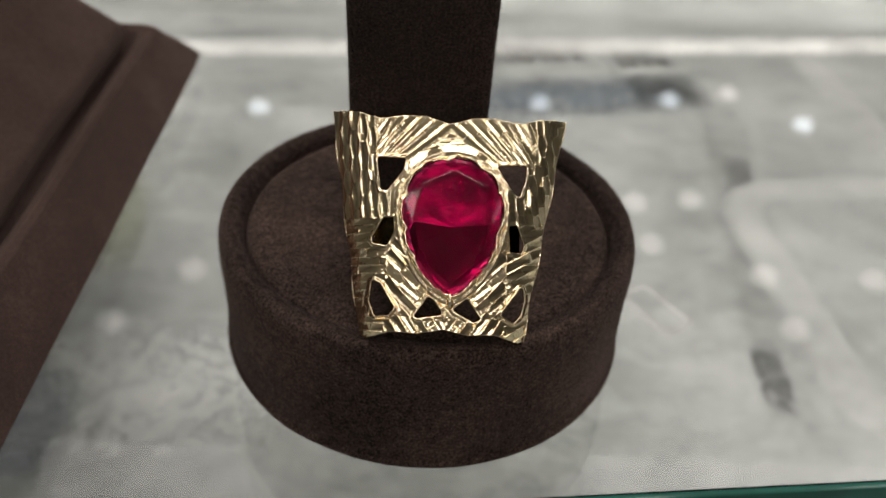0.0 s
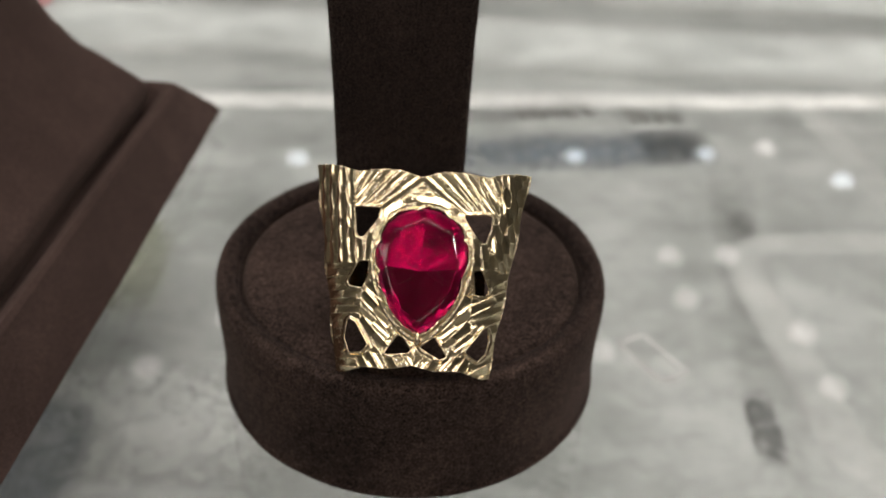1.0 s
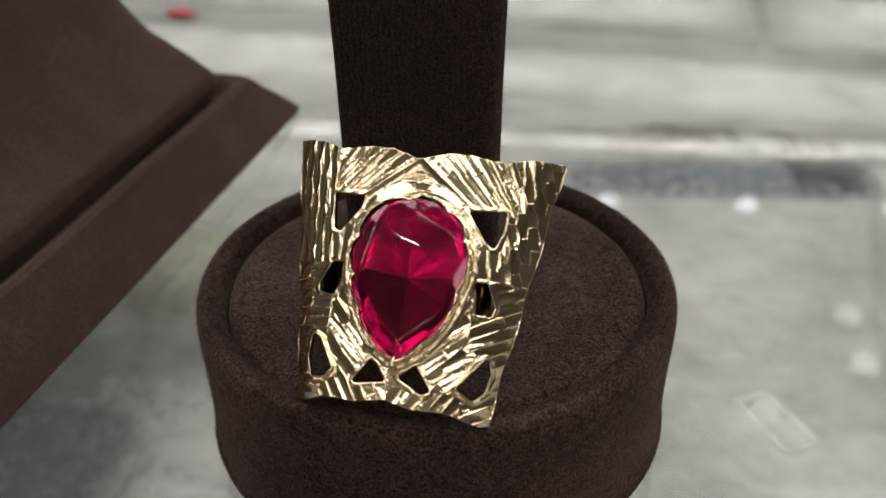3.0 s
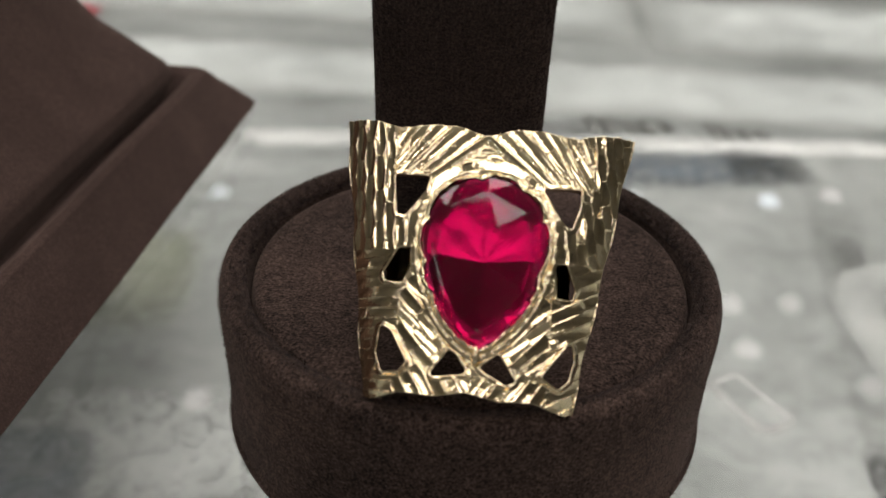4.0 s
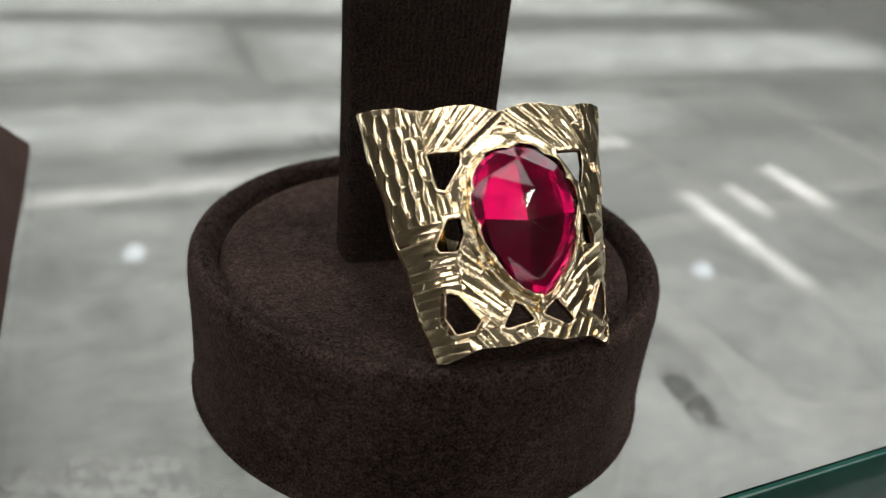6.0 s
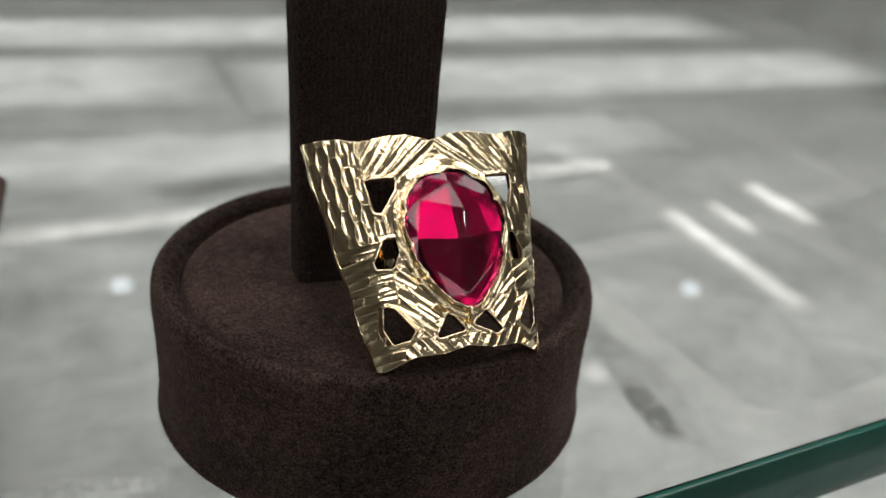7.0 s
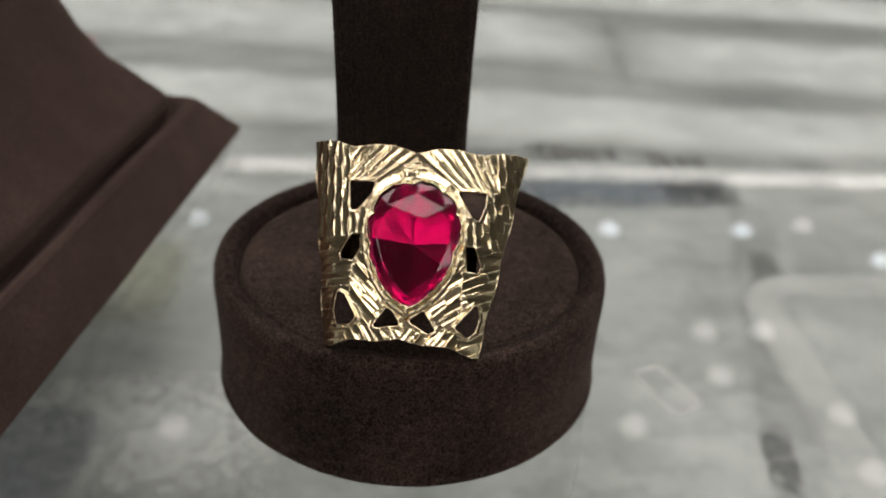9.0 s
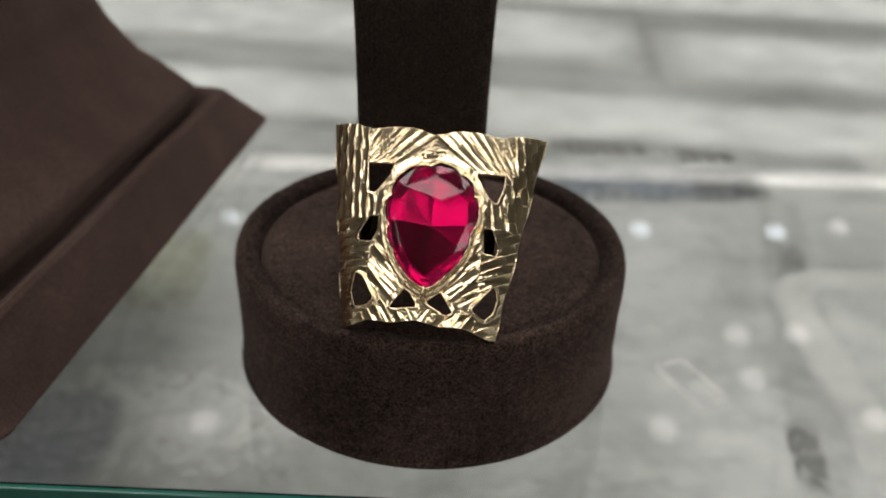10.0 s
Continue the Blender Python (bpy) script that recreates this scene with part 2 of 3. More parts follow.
def tube_light(x, y0, y1, width):
    base = tagged(new("tube_light"), "long slim white linear ceiling light, lit", "lamp", "linear ceiling lights")
    base.location = (x, (y0 + y1) / 2, CEIL)
    h = (y1 - y0) / 2
    part("housing", box(bmesh.new(), -width * 0.7, width * 0.7, -h - 0.02, h + 0.02, -0.02, 0.0, 0.004), PAINT, base)
    mat = glow("tube_white", (1.0, 0.98, 0.92), 3.4, 7.0, (0.5, 1.2), (width / 2 + 0.001, h + 0.001), (2.0, 6.0))
    part("diffuser", box(bmesh.new(), -width / 2, width / 2, -h, h, -0.045, -0.021, 0.008), mat, base, "glowing white diffuser")


tube_light(2.45, 2.28, 3.24, 0.12)
tube_light(3.10, 2.95, 3.46, 0.13)
tube_light(2.73, 2.92, 3.28, 0.07)

# the lit edge of the cove and the light bands of the raised ceiling behind it
cove = tagged(new("cove_light"), "long white lit cove edge across the ceiling", "lamp")
cove.matrix_world = pose(0, 3.50, CEIL, 0, 0, 6.8)
part("profile", box(bmesh.new(), -4.5, 2.6, -0.03, 0.19, -0.05, 0.10, 0.006), PAINT, cove)
part("strip", box(bmesh.new(), -4.4, 2.5, 0.02, 0.15, -0.062, -0.0505, 0.003), EDGE_GLOW, cove, "glowing white strip")


def band_light(x0, x1, y0, y1):
    base = tagged(new("band_light"), "broad pale diffused light band in the ceiling recess", "lamp", "light bands")
    base.location = ((x0 + x1) / 2, (y0 + y1) / 2, CEIL + 0.12)
    a, b = (x1 - x0) / 2, (y1 - y0) / 2
    mat = glow("cove_white", (0.97, 1.0, 0.95), 0.66, 3.2, (0.45, 1.5), (a, b), (10.0, 4.0))
    part("frame", box(bmesh.new(), -a - 0.02, a + 0.02, -b - 0.02, b + 0.02, -0.03, 0.0, 0.005), PANELS, base)
    part("diffuser", box(bmesh.new(), -a, a, -b, b, -0.05, -0.031, 0.005), mat, base, "softly glowing diffuser")


for x0, x1, y0, y1 in ((-4.5, 3.4, 4.30, 5.05), (-4.5, 0.7, 5.6, 6.9), (0.8, 6.4, 5.4, 6.6), (-4.5, 6.0, 7.1, 8.2)):
    band_light(x0, x1, y0, y1)


# ---- the showcase ----
turned = pose(0, 0, 0, 0, 0, CASE_TURN)
shelf = tagged(new("glass_shelf"), "clear glass showcase shelf with a polished green edge", "shelf", kind="structure")
shelf.matrix_world = turned
FRONT = 57 * MM
pane = part("pane", box(bmesh.new(), -0.55, 0.65, FRONT + 0.0006, 0.62, GLASS_TOP - 0.009, GLASS_TOP), GLASS, shelf, smooth=False)
pane.visible_shadow = False
part("front_edge", box(bmesh.new(), -0.55, 0.65, FRONT - 0.0004, FRONT + 0.0005, GLASS_TOP - 0.009, GLASS_TOP, 0.0002), EDGE, shelf, "polished dark green glass edge")

LOW = -0.045
case_floor = structure("showcase_floor", box(bmesh.new(), -0.7, 0.8, 0.02, 0.9, LOW - 0.02, LOW), FLOOR_PAD, "frosted pale grey showcase floor with painted reflection clouds")
case_floor.matrix_world = turned
# the plain counter under it, and the end blocks that carry the glass
counter = structure("counter_body", box(bmesh.new(), -0.68, 0.78, 0.04, 0.88, -1.0, LOW - 0.02, 0.004), WALL, "pale grey shop counter body under the showcase")
counter.matrix_world = turned
for x0, x1 in ((-0.548, -0.53), (0.63, 0.648)):
    end = structure("showcase_end", box(bmesh.new(), x0, x1, 0.07, 0.60, LOW, GLASS_TOP - 0.009, 0.001), ACRYLIC, "milky acrylic block carrying the glass shelf")
    end.matrix_world = turned


# ---- things lying on the showcase floor under the glass ----
def film_and_shade(x, y, a, b, turn, colours, label, strength=0.75):
    """A thin patchy film lying flat, with an uneven outline; some of them paint shade."""
    bm = bmesh.new()
    n = 48
    rings = [[], []]
    for i in range(n):
        t = 2 * math.pi * i / n
        c, s = math.cos(t), math.sin(t)
        k = 1 + 0.08 * noise.noise(Vector((c * 2.2 + x * 90, s * 2.2, y * 40)))
        for ring, z in zip(rings, (0.0, 0.0004)):
            ring.append(bm.verts.new((a * math.copysign(abs(c) ** 0.5, c) * k, b * math.copysign(abs(s) ** 0.5, s) * k, z)))
    for i in range(n):
        bm.faces.new((rings[0][i], rings[0][(i + 1) % n], rings[1][(i + 1) % n], rings[1][i]))
    cap(bm, rings[1])
    ob = tagged(new("film_and_shade", mesh_of("film_and_shade", bm, print_and_shade("rubbed_print_and_shade", *colours, (a, b), strength))), label, "film")
    ob.matrix_world = pose(x, y, LOW, 0, 0, turn)


BLUE_GREY, INK_AND_SHADE = ((0.035, 0.05, 0.075), (0.15, 0.18, 0.215)), ((0.03, 0.032, 0.035), (0.12, 0.12, 0.12))
# a patchy blue-grey band with a darker right end
film_and_shade(0.042, 0.2285, 0.044, 0.0125, 11, BLUE_GREY, "patchy blue-grey film lying under the glass", 0.85)
film_and_shade(0.0725, 0.2345, 0.0125, 0.0115, 11, INK_AND_SHADE, "short patchy dark grey film under the glass")
# a dark streak of shadow, painted as a narrow film
film_and_shade(0.0812, 0.187, 0.0040, 0.0135, -10, INK_AND_SHADE, "narrow dark grey film painting a shadow under the glass", 0.45)
# the shaded groove along the tray edge, painted as a faint strip
film_and_shade(0.0785, 0.168, 0.0065, 0.062, -7, INK_AND_SHADE, "long faint grey strip painting the shaded tray edge", 0.12)
film_and_shade(0.0693, 0.1185, 0.0034, 0.0105, -3, INK_AND_SHADE, "small speckled dark grey film under the glass", 0.6)
# a bluish reflection in the glass, painted as a pale film
film_and_shade(-0.073, 0.101, 0.016, 0.013, 4, ((0.30, 0.36, 0.46), (0.42, 0.47, 0.55)), "pale blue film painting a reflection under the glass", 0.3)
film_and_shade(0.012, 0.250, 0.030, 0.006, 11, INK_AND_SHADE, "faint rubbed grey film under the glass", 0.3)
# a pale sheet, kept light to brighten the floor the bust shades
film_and_shade(-0.052, 0.110, 0.034, 0.019, 6, ((0.52, 0.54, 0.52), (0.66, 0.67, 0.65)), "pale frosted sheet under the glass, also brightening the shaded floor", 0.6)
film_and_shade(-0.072, 0.160, 0.012, 0.020, 8, ((0.20, 0.22, 0.13), (0.36, 0.37, 0.25)), "faint olive stained film under the glass", 0.4)


def print_row(x, y, turn, bars, label):
    """A small printed label whose lettering is rubbed past reading: plain bars of (offset, width, height)."""
    base = tagged(new("printed_label"), label, "label")
    base.matrix_world = pose(x, y, LOW, 0, 0, turn)
    reach = bars[-1][0] + bars[-1][1]
    part("sheet", box(bmesh.new(), -0.004, reach + 0.004, -0.005, 0.014, 0.0, 0.0003, 0.0001), FLOOR_PAD, base)
    for at, w, h in bars:
        part("bar", box(bmesh.new(), at, at + w, 0, h, 0.0003, 0.0006), GREY_INK, base)


GREY_INK = plain("faded_grey_ink", (0.07, 0.075, 0.07), (0.20, 0.20, 0.19), 300, 0.6)
print_row(0.026, 0.2475, 12, ((0.0, 0.0035, 0.013), (0.0045, 0.0045, 0.012), (0.011, 0.0035, 0.009), (0.0155, 0.004, 0.009), (0.0215, 0.0035, 0.009)), "white label with faded grey unreadable lettering under glass")
print_row(0.0615, 0.2485, 12, ((0.0, 0.0025, 0.013), (0.0035, 0.003, 0.012), (0.0085, 0.0035, 0.008), (0.0135, 0.003, 0.007)), "white label with faded grey unreadable lettering under glass")
bm = bmesh.new()
bmesh.ops.create_uvsphere(bm, u_segments=20, v_segments=12, radius=1.0)
for v in bm.verts:
    v.co = Vector((v.co.x * 0.006, v.co.y * 0.004, (v.co.z + 1) * 0.0018))
tagged(new("red_bead", mesh_of("red_bead", bm, plain("red_enamel", (0.35, 0.02, 0.04), (0.45, 0.04, 0.06), 300, 0.3))), "small flat red bead lying under the glass", "bead").location = (-0.162, 0.327, LOW)


def tray(x, y, a, b, r, wall, high, turn, label, rim_mat):
    """An open tray: a floor sheet and a rounded rim."""
    base = tagged(new("acrylic_tray"), label, "tray", "trays under the glass")
    base.matrix_world = pose(x, y, LOW, 0, 0, turn)

    def outline(g, z, bm):
        ring = []
        for cx, cy, a0 in ((a - r, b - r, 0), (-a + r, b - r, 90), (-a + r, -b + r, 180), (a - r, -b + r, 270)):
            for j in range(9):
                t = radians(a0 + 90 * j / 8)
                ring.append(bm.verts.new((cx + (r + g) * math.cos(t), cy + (r + g) * math.sin(t), z)))
        return ring

    bm = bmesh.new()
    rings = [outline(-wall * g, high * z, bm) for g, z in ((0, 0.02), (0.15, 0.35), (0.3, 0.8), (0.5, 1.0), (0.7, 0.9), (0.85, 0.5), (1.0, 0.25))]
    n = len(rings[0])
    for p, q in zip(rings, rings[1:]):
        for i in range(n):
            bm.faces.new((p[i], p[(i + 1) % n], q[(i + 1) % n], q[i]))
    part("rim", bm, rim_mat, base, "rounded milky rim")
    bm = bmesh.new()
    cap(bm, outline(-wall, high * 0.25, bm))
    part("bottom", bm, FLOOR_PAD, base)


tray(0.122, 0.148, 0.046, 0.044, 0.016, 0.010, 0.0010, 6, "large milky acrylic tray with rounded corners, empty", TRAY)
tray(0.166, 0.240, 0.046, 0.044, 0.016, 0.010, 0.0010, 6, "large milky acrylic tray with rounded corners, empty", TRAY)
tray(0.0505, 0.1375, 0.0044, 0.0080, 0.0026, 0.0019, 0.0006, 34, "small white acrylic frame lying under the glass", ACRYLIC)


# ---- the ring stand ----
BX, BY = 1.5 * MM, 88.0 * MM
stand = tagged(new("ring_stand"), "dark brown suede ring stand with round base and flat post", "ring stand")
stand.location = (BX, BY, GLASS_TOP)
prof = smooth_profile([(0.0, 0.15), (24.6, 0.05), (25.5, 0.25), (25.5, 0.85), (25.1, 1.3), (25.1, 5), (25.1, 10), (25.35, 14.6), (25.05, 17.0), (23.9, 17.5), (22.9, 17.1), (22.45, 15.9), (22.4, 12.6)], 3)
bm = bmesh.new()
lathe(bm, [(max(r, 0.01) * MM, z * MM) for r, z in prof], 160, 0.006)
part("base", bm, SUEDE, stand, "round padded base with rolled rim")
prof = smooth_profile([(22.25, 12.5), (22.15, 15.2), (21.5, 16.15), (18, 16.0), (10, 15.7), (0.01, 15.6)], 2)
bm = bmesh.new()
lathe(bm, [(r * MM, z * MM) for r, z in prof], 128, 0.004)
part("top_pad", bm, SUEDE, stand, "recessed round suede pad")


def slab(bm, half, y0, y1, z0, z1, flare, radius, rows=24, corner=6):
    """An upright post of rounded rectangular section that widens by flare towards its top."""
    rings = []
    for i in range(rows + 1):
        k = i / rows
        z, h = z0 + (z1 - z0) * k, half + flare * k ** 3
        ring = []
        for cx, cy, a0 in ((h - radius, y1 - radius, 0), (-h + radius, y1 - radius, 90), (-h + radius, y0 + radius, 180), (h - radius, y0 + radius, 270)):
            for j in range(corner + 1):
                a = radians(a0 + 90 * j / corner)
                ring.append(bm.verts.new((cx + radius * math.cos(a), cy + radius * math.sin(a), z)))
        rings.append(ring)
    n = len(rings[0])
    for p, q in zip(rings, rings[1:]):
        for j in range(n):
            bm.faces.new((p[j], p[(j + 1) % n], q[(j + 1) % n], q[j]))
    cap(bm, rings[-1])
    return rings


bm = bmesh.new()
slab(bm, 7.75 * MM, 0, 4.9 * MM, 14.0 * MM, 74 * MM, 2.3 * MM, 1.0 * MM)
post = part("post", bm, SUEDE_POST, stand, "flat upright post in ribbed suede")
post.location = (-1.7 * MM, -1.2 * MM, 0)



def nap(points, count, length, seed):
    """Short raised fibres; points(k1, k2) gives a place and a normal on the cloth."""
    rnd = random.Random(seed)
    bm = bmesh.new()
    for _ in range(count):
        p, nrm = points(rnd.random(), rnd.random())
        way = (nrm + Vector((rnd.uniform(-1, 1), rnd.uniform(-1, 1), rnd.uniform(-1, 1))) * 0.9).normalized()
        side = way.cross(Vector((rnd.uniform(-1, 1), rnd.uniform(-1, 1), rnd.uniform(-1, 1)))).normalized() * 0.027 * MM
        tip = p + way * length * rnd.uniform(0.5, 1.2)
        bm.faces.new([bm.verts.new(q) for q in (p - side, p + side, tip)])
    return bm


wall_line = np.array(smooth_profile([(24.6, 0.05), (25.5, 0.25), (25.5, 0.85), (25.1, 1.3), (25.1, 5), (25.1, 10), (25.35, 14.6), (25.05, 17.0), (23.9, 17.5), (22.9, 17.1), (22.5, 16.1)], 3))


def on_base(k1, k2):
    a = 2 * math.pi * k1
    i = min(int(k2 ** 0.55 * (len(wall_line) - 1)), len(wall_line) - 2)  # fibres are thinned down the wall to shade it, dense at the rim
    (r0, z0), (r1, z1) = wall_line[i], wall_line[i + 1]
    nrm = Vector(((z1 - z0) * math.cos(a), (z1 - z0) * math.sin(a), r0 - r1)).normalized()
    return Vector((r0 * math.cos(a), r0 * math.sin(a), z0)) * MM, nrm


fibres = part("nap", nap(on_base, 52000, 0.27 * MM, 5), NAP, stand, "fine raised suede fibres")
tagged(fibres, kind="stuff")


def on_rim(k1, k2):
    return on_base(k1, 0.62 + 0.36 * k2)


fibres = part("nap", nap(on_rim, 26000, 0.36 * MM, 9), NAP, stand, "tufted suede fibres along the rim")
tagged(fibres, kind="stuff")


def on_pad(k1, k2):
    a, r = 2 * math.pi * k1, 21.8 * math.sqrt(k2)
    return Vector((r * math.cos(a), r * math.sin(a), 15.5 + 0.35 * min(1, r / 17))) * MM, Vector((0, 0, 1))


fibres = part("nap", nap(on_pad, 14000, 0.22 * MM, 7), NAP, stand, "fine raised suede fibres")
tagged(fibres, kind="stuff")


def on_post(k1, k2):
    half = 7.75 + 2.3 * k2 ** 3
    if k1 > 0.35:
        return Vector(((k1 - 0.675) / 0.325 * (half - 0.4) - 1.7, -1.2, 14 + 60 * k2)) * MM, Vector((0, -1, 0))
    k1 /= 0.35
    side = -1 if k1 < 0.5 else 1
    return Vector((side * half - 1.7, (k1 * 2 % 1) * 4.0 - 0.6, 14 + 60 * k2)) * MM, Vector((side, -0.3, 0)).normalized()


fibres = part("nap", nap(on_post, 15000, 0.26 * MM, 6), NAP, stand, "fine raised suede fibres")
tagged(fibres, kind="stuff")

# ---- the gold ring ----
RING_LEAN = radians(42)
ring = tagged(new("gold_ring"), "wide diamond-cut yellow gold ring with red pear stone, leaning", "ring")
ring.matrix_world = Matrix((
    (1, 0, 0, 3.0 * MM),
    (0, math.sin(RING_LEAN), -math.cos(RING_LEAN), 65.2 * MM),
    (0, math.cos(RING_LEAN), math.sin(RING_LEAN), 16.6 * MM),
    (0, 0, 0, 1)))
# Plate coordinates in millimetres: u across, v up the plate, w out of it.
HOLES = [[(-7.1, 17.9), (-4.3, 17.8), (-4.5, 16.8), (-6.2, 14.5), (-6.6, 14.6)],
         [(-6.1, 11.9), (-5.3, 11.9), (-5.2, 10.6), (-5.9, 9.1), (-7.2, 9.3), (-7.3, 9.7)],
         [(-7.1, 5.7), (-6.5, 5.4), (-4.9, 2.9), (-5.4, 2.2), (-6.7, 2.1), (-7.3, 3.6)],
         [(-1.5, 4.0), (-1.1, 3.8), (-0.2, 2.5), (-2.8, 2.1)],
         [(4.8, 17.4), (7.8, 17.7), (7.75, 16.3), (7.2, 14.5), (6.7, 14.8)],
         [(6.3, 11.5), (6.9, 11.6), (7.8, 9.6), (7.6, 8.9), (6.6, 8.9)],
         [(7.9, 5.5), (8.1, 4.3), (7.7, 2.6), (7.0, 1.9), (5.8, 2.6)],
         [(1.0, 3.0), (2.2, 4.0), (3.6, 2.1), (3.1, 1.9)]]
STONE_U, STONE_V, STONE_TIP, STONE_HALF, STONE_UP = 0.55, 13.0, 4.35, 4.8, 4.8


def pear(n, grow=0.0):
    """Outline of the pear-shaped stone, n points from its tip round, grown by some millimetres."""
    fine = []
    for i in range(400):
        a = 2 * math.pi * i / 400
        s, c = math.sin(a), -math.cos(a)
        if c > 0:
            fine.append((STONE_HALF * s, STONE_V + STONE_UP * c))
        else:
            fine.append((STONE_HALF * math.copysign(abs(s) ** 1.45, s) * (1 - 0.02 * c), STONE_V + (STONE_V - STONE_TIP) * c))
    fine = np.array(fine)
    fine[:, 0] += STONE_U
    d = np.roll(fine, -1, 0) - np.roll(fine, 1, 0)
    d /= np.linalg.norm(d, axis=1)[:, None]
    fine = fine + grow * np.stack([-d[:, 1] * -1, -d[:, 0]], 1) * np.array([1, 1])
    step = np.r_[0, np.cumsum(np.linalg.norm(np.roll(fine, -1, 0) - fine, axis=1))]
    at = np.linspace(0, step[-1], n, endpoint=False)
    closed = np.vstack([fine, fine[:1]])
    return np.stack([np.interp(at, step, closed[:, k]) for k in (0, 1)], 1)


def signed(points, poly):
    """Distance of points to a polygon, negative inside."""
    best, inside = np.full(len(points), 1e9), np.zeros(len(points), bool)
    poly = np.array(poly, float)
    for p, q in zip(poly, np.roll(poly, -1, 0)):
        d = q - p
        k = np.clip(((points - p) @ d) / (d @ d), 0, 1)
        best = np.minimum(best, np.linalg.norm(points - (p + k[:, None] * d), axis=1))
        cross = (p[1] > points[:, 1]) != (q[1] > points[:, 1])
        with np.errstate(divide="ignore", invalid="ignore"):
            inside ^= cross & (points[:, 0] < (q[0] - p[0]) * (points[:, 1] - p[1]) / (q[1] - p[1]) + p[0])
    return np.where(inside, -best, best)


def half_width(v):
    return 8.35 + 3.6 * v / 22.0


def cuts(u, v, degrees, period, length, depth, tilt=1.0, bend=0.0, chatter=0.0):
    """Chisel cuts along a direction, each with a tilt of its own; sharp ridges stand between them."""
    a = math.radians(degrees)
    along = u * math.cos(a) + v * math.sin(a)
    across = -u * math.sin(a) + v * math.cos(a) + bend * along ** 2
    row = np.floor(across / period)
    fa = across / period - row
    run = along / length + 0.5 * (row % 2) + 0.21 * np.sin(row * 12.9)
    col = np.floor(run)
    fb = run - col
    r1 = np.sin(row * 12.9898 + col * 78.233) * 43758.5453
    r1 = 2 * (r1 - np.floor(r1)) - 1
    r2 = np.sin(row * 39.346 + col * 11.135) * 24634.6345
    r2 = 2 * (r2 - np.floor(r2)) - 1
    h = depth * (0.35 * (2 * fa - 1) ** 2 + 0.25 * (2 * fb - 1) ** 2)
    h = h + tilt * depth * (r1 * (fa - 0.5) + 0.8 * r2 * (fb - 0.5))
    return h + chatter * np.sin(along * 2 * math.pi / 0.42 + row)


def lens(u, v, degrees, period, length, depth, tilt=0.8, hollow=1.3):
    """Staggered lens-shaped chisel cuts with pointed ends, each hollow and tilted a little."""
    a = math.radians(degrees)
    along = (u * math.cos(a) + v * math.sin(a)) / length
    across = (-u * math.sin(a) + v * math.cos(a)) / period
    base_row, base_col = np.floor(across), np.floor(along)
    best, out = np.full(u.shape, 1e9), np.zeros(u.shape)
    for dr in (-1, 0, 1, 2):
        row = base_row + dr
        for dc in (-1, 0, 1, 2):
            col = base_col + dc
            k1 = np.sin(row * 12.9898 + col * 78.233) * 43758.5453
            k1 = 2 * (k1 - np.floor(k1)) - 1
            k2 = np.sin(row * 39.346 + col * 11.135) * 24634.6345
            k2 = 2 * (k2 - np.floor(k2)) - 1
            x, y = across - row - 0.08 * k1, along - col - 0.5 * (row % 2) - 0.10 * k2
            d = x * x + y * y
            h = depth * (hollow * d + tilt * (k2 * x + 0.8 * k1 * y))
            out, best = np.where(d < best, h, out), np.minimum(d, best)
    return out


def fan(m, v, step, depth, chatter):
    """Flat cuts that spread like a fan over the stone, each turned a little, with fine tool marks across."""
    dm, dv = 13.0 - m, v - 11.0
    angle, reach = np.arctan2(dv, dm) / step, np.hypot(dm, dv)
    row = np.floor(angle)
    fa = angle - row
    k = np.sin(row * 12.9898 + 3.1) * 43758.5453
    k = 2 * (k - np.floor(k)) - 1
    turn = np.where(row % 2 == 0, 1.0, -0.5) + 0.9 * k
    piece = np.floor(reach / 2.1 + 0.37 * row)
    q = np.sin(row * 7.31 + piece * 51.7) * 15731.743
    q = 2 * (q - np.floor(q)) - 1
    fb = reach / 2.1 + 0.37 * row - piece
    return depth * ((2 * fa - 1) ** 2 * 0.35 + turn * (fa - 0.5) + 0.45 * q * (fb - 0.5)) + chatter * np.sin(reach * 2 * math.pi / 0.48 + 3 * row) * np.where(k > -0.2, 1, 0)


def relief(u, v):
    m = np.abs(u - 0.15)
    left = u < 0.15
    h = cuts(m, v, 47, 1.0, 2.3, 0.20, 1.6, 0, 0.0012)                     # strips along the lower sides of the stone
    h = np.where((m < 2.2) & (v < 4.4), cuts(m, v, -38, 0.85, 1.9, 0.15, 1.8, 0, 0.002), h)
    h = np.where(v < 2.2, cuts(m, v, 58, 0.9, 3.0, 0.17, 1.9, 0, 0.0015), h)  # fan along the lower edge
    h = np.where((m > 6.0) & (v <= 11.8), np.where(left, cuts(u, v, -9, 0.82, 3.6, 0.17, 1.6, 0.01, 0.002), cuts(u, v, 30, 0.9, 3.6, 0.20, 1.6, 0, 0.0025)), h)
    h = np.where((m > 5.4) & (v > 11.8), np.where(left, lens(u, v, 95, 0.86, 2.7, 0.16, 0.75, 3.0), lens(u, v, 100, 0.8, 2.0, 0.15, 1.5, 1.6)), h)
    h = np.where((v > 17.5) & (m <= np.where(left, 7.4, 8.6)), fan(m, v, 0.076, 0.24, 0.002), h)
    h = np.where((v > 18.3) & (v < 20.6) & (m < 2.6 - 1.1 * (v - 18.3)), cuts(u, v, 4, 0.55, 2.2, 0.13, 1.6), h)
    return h


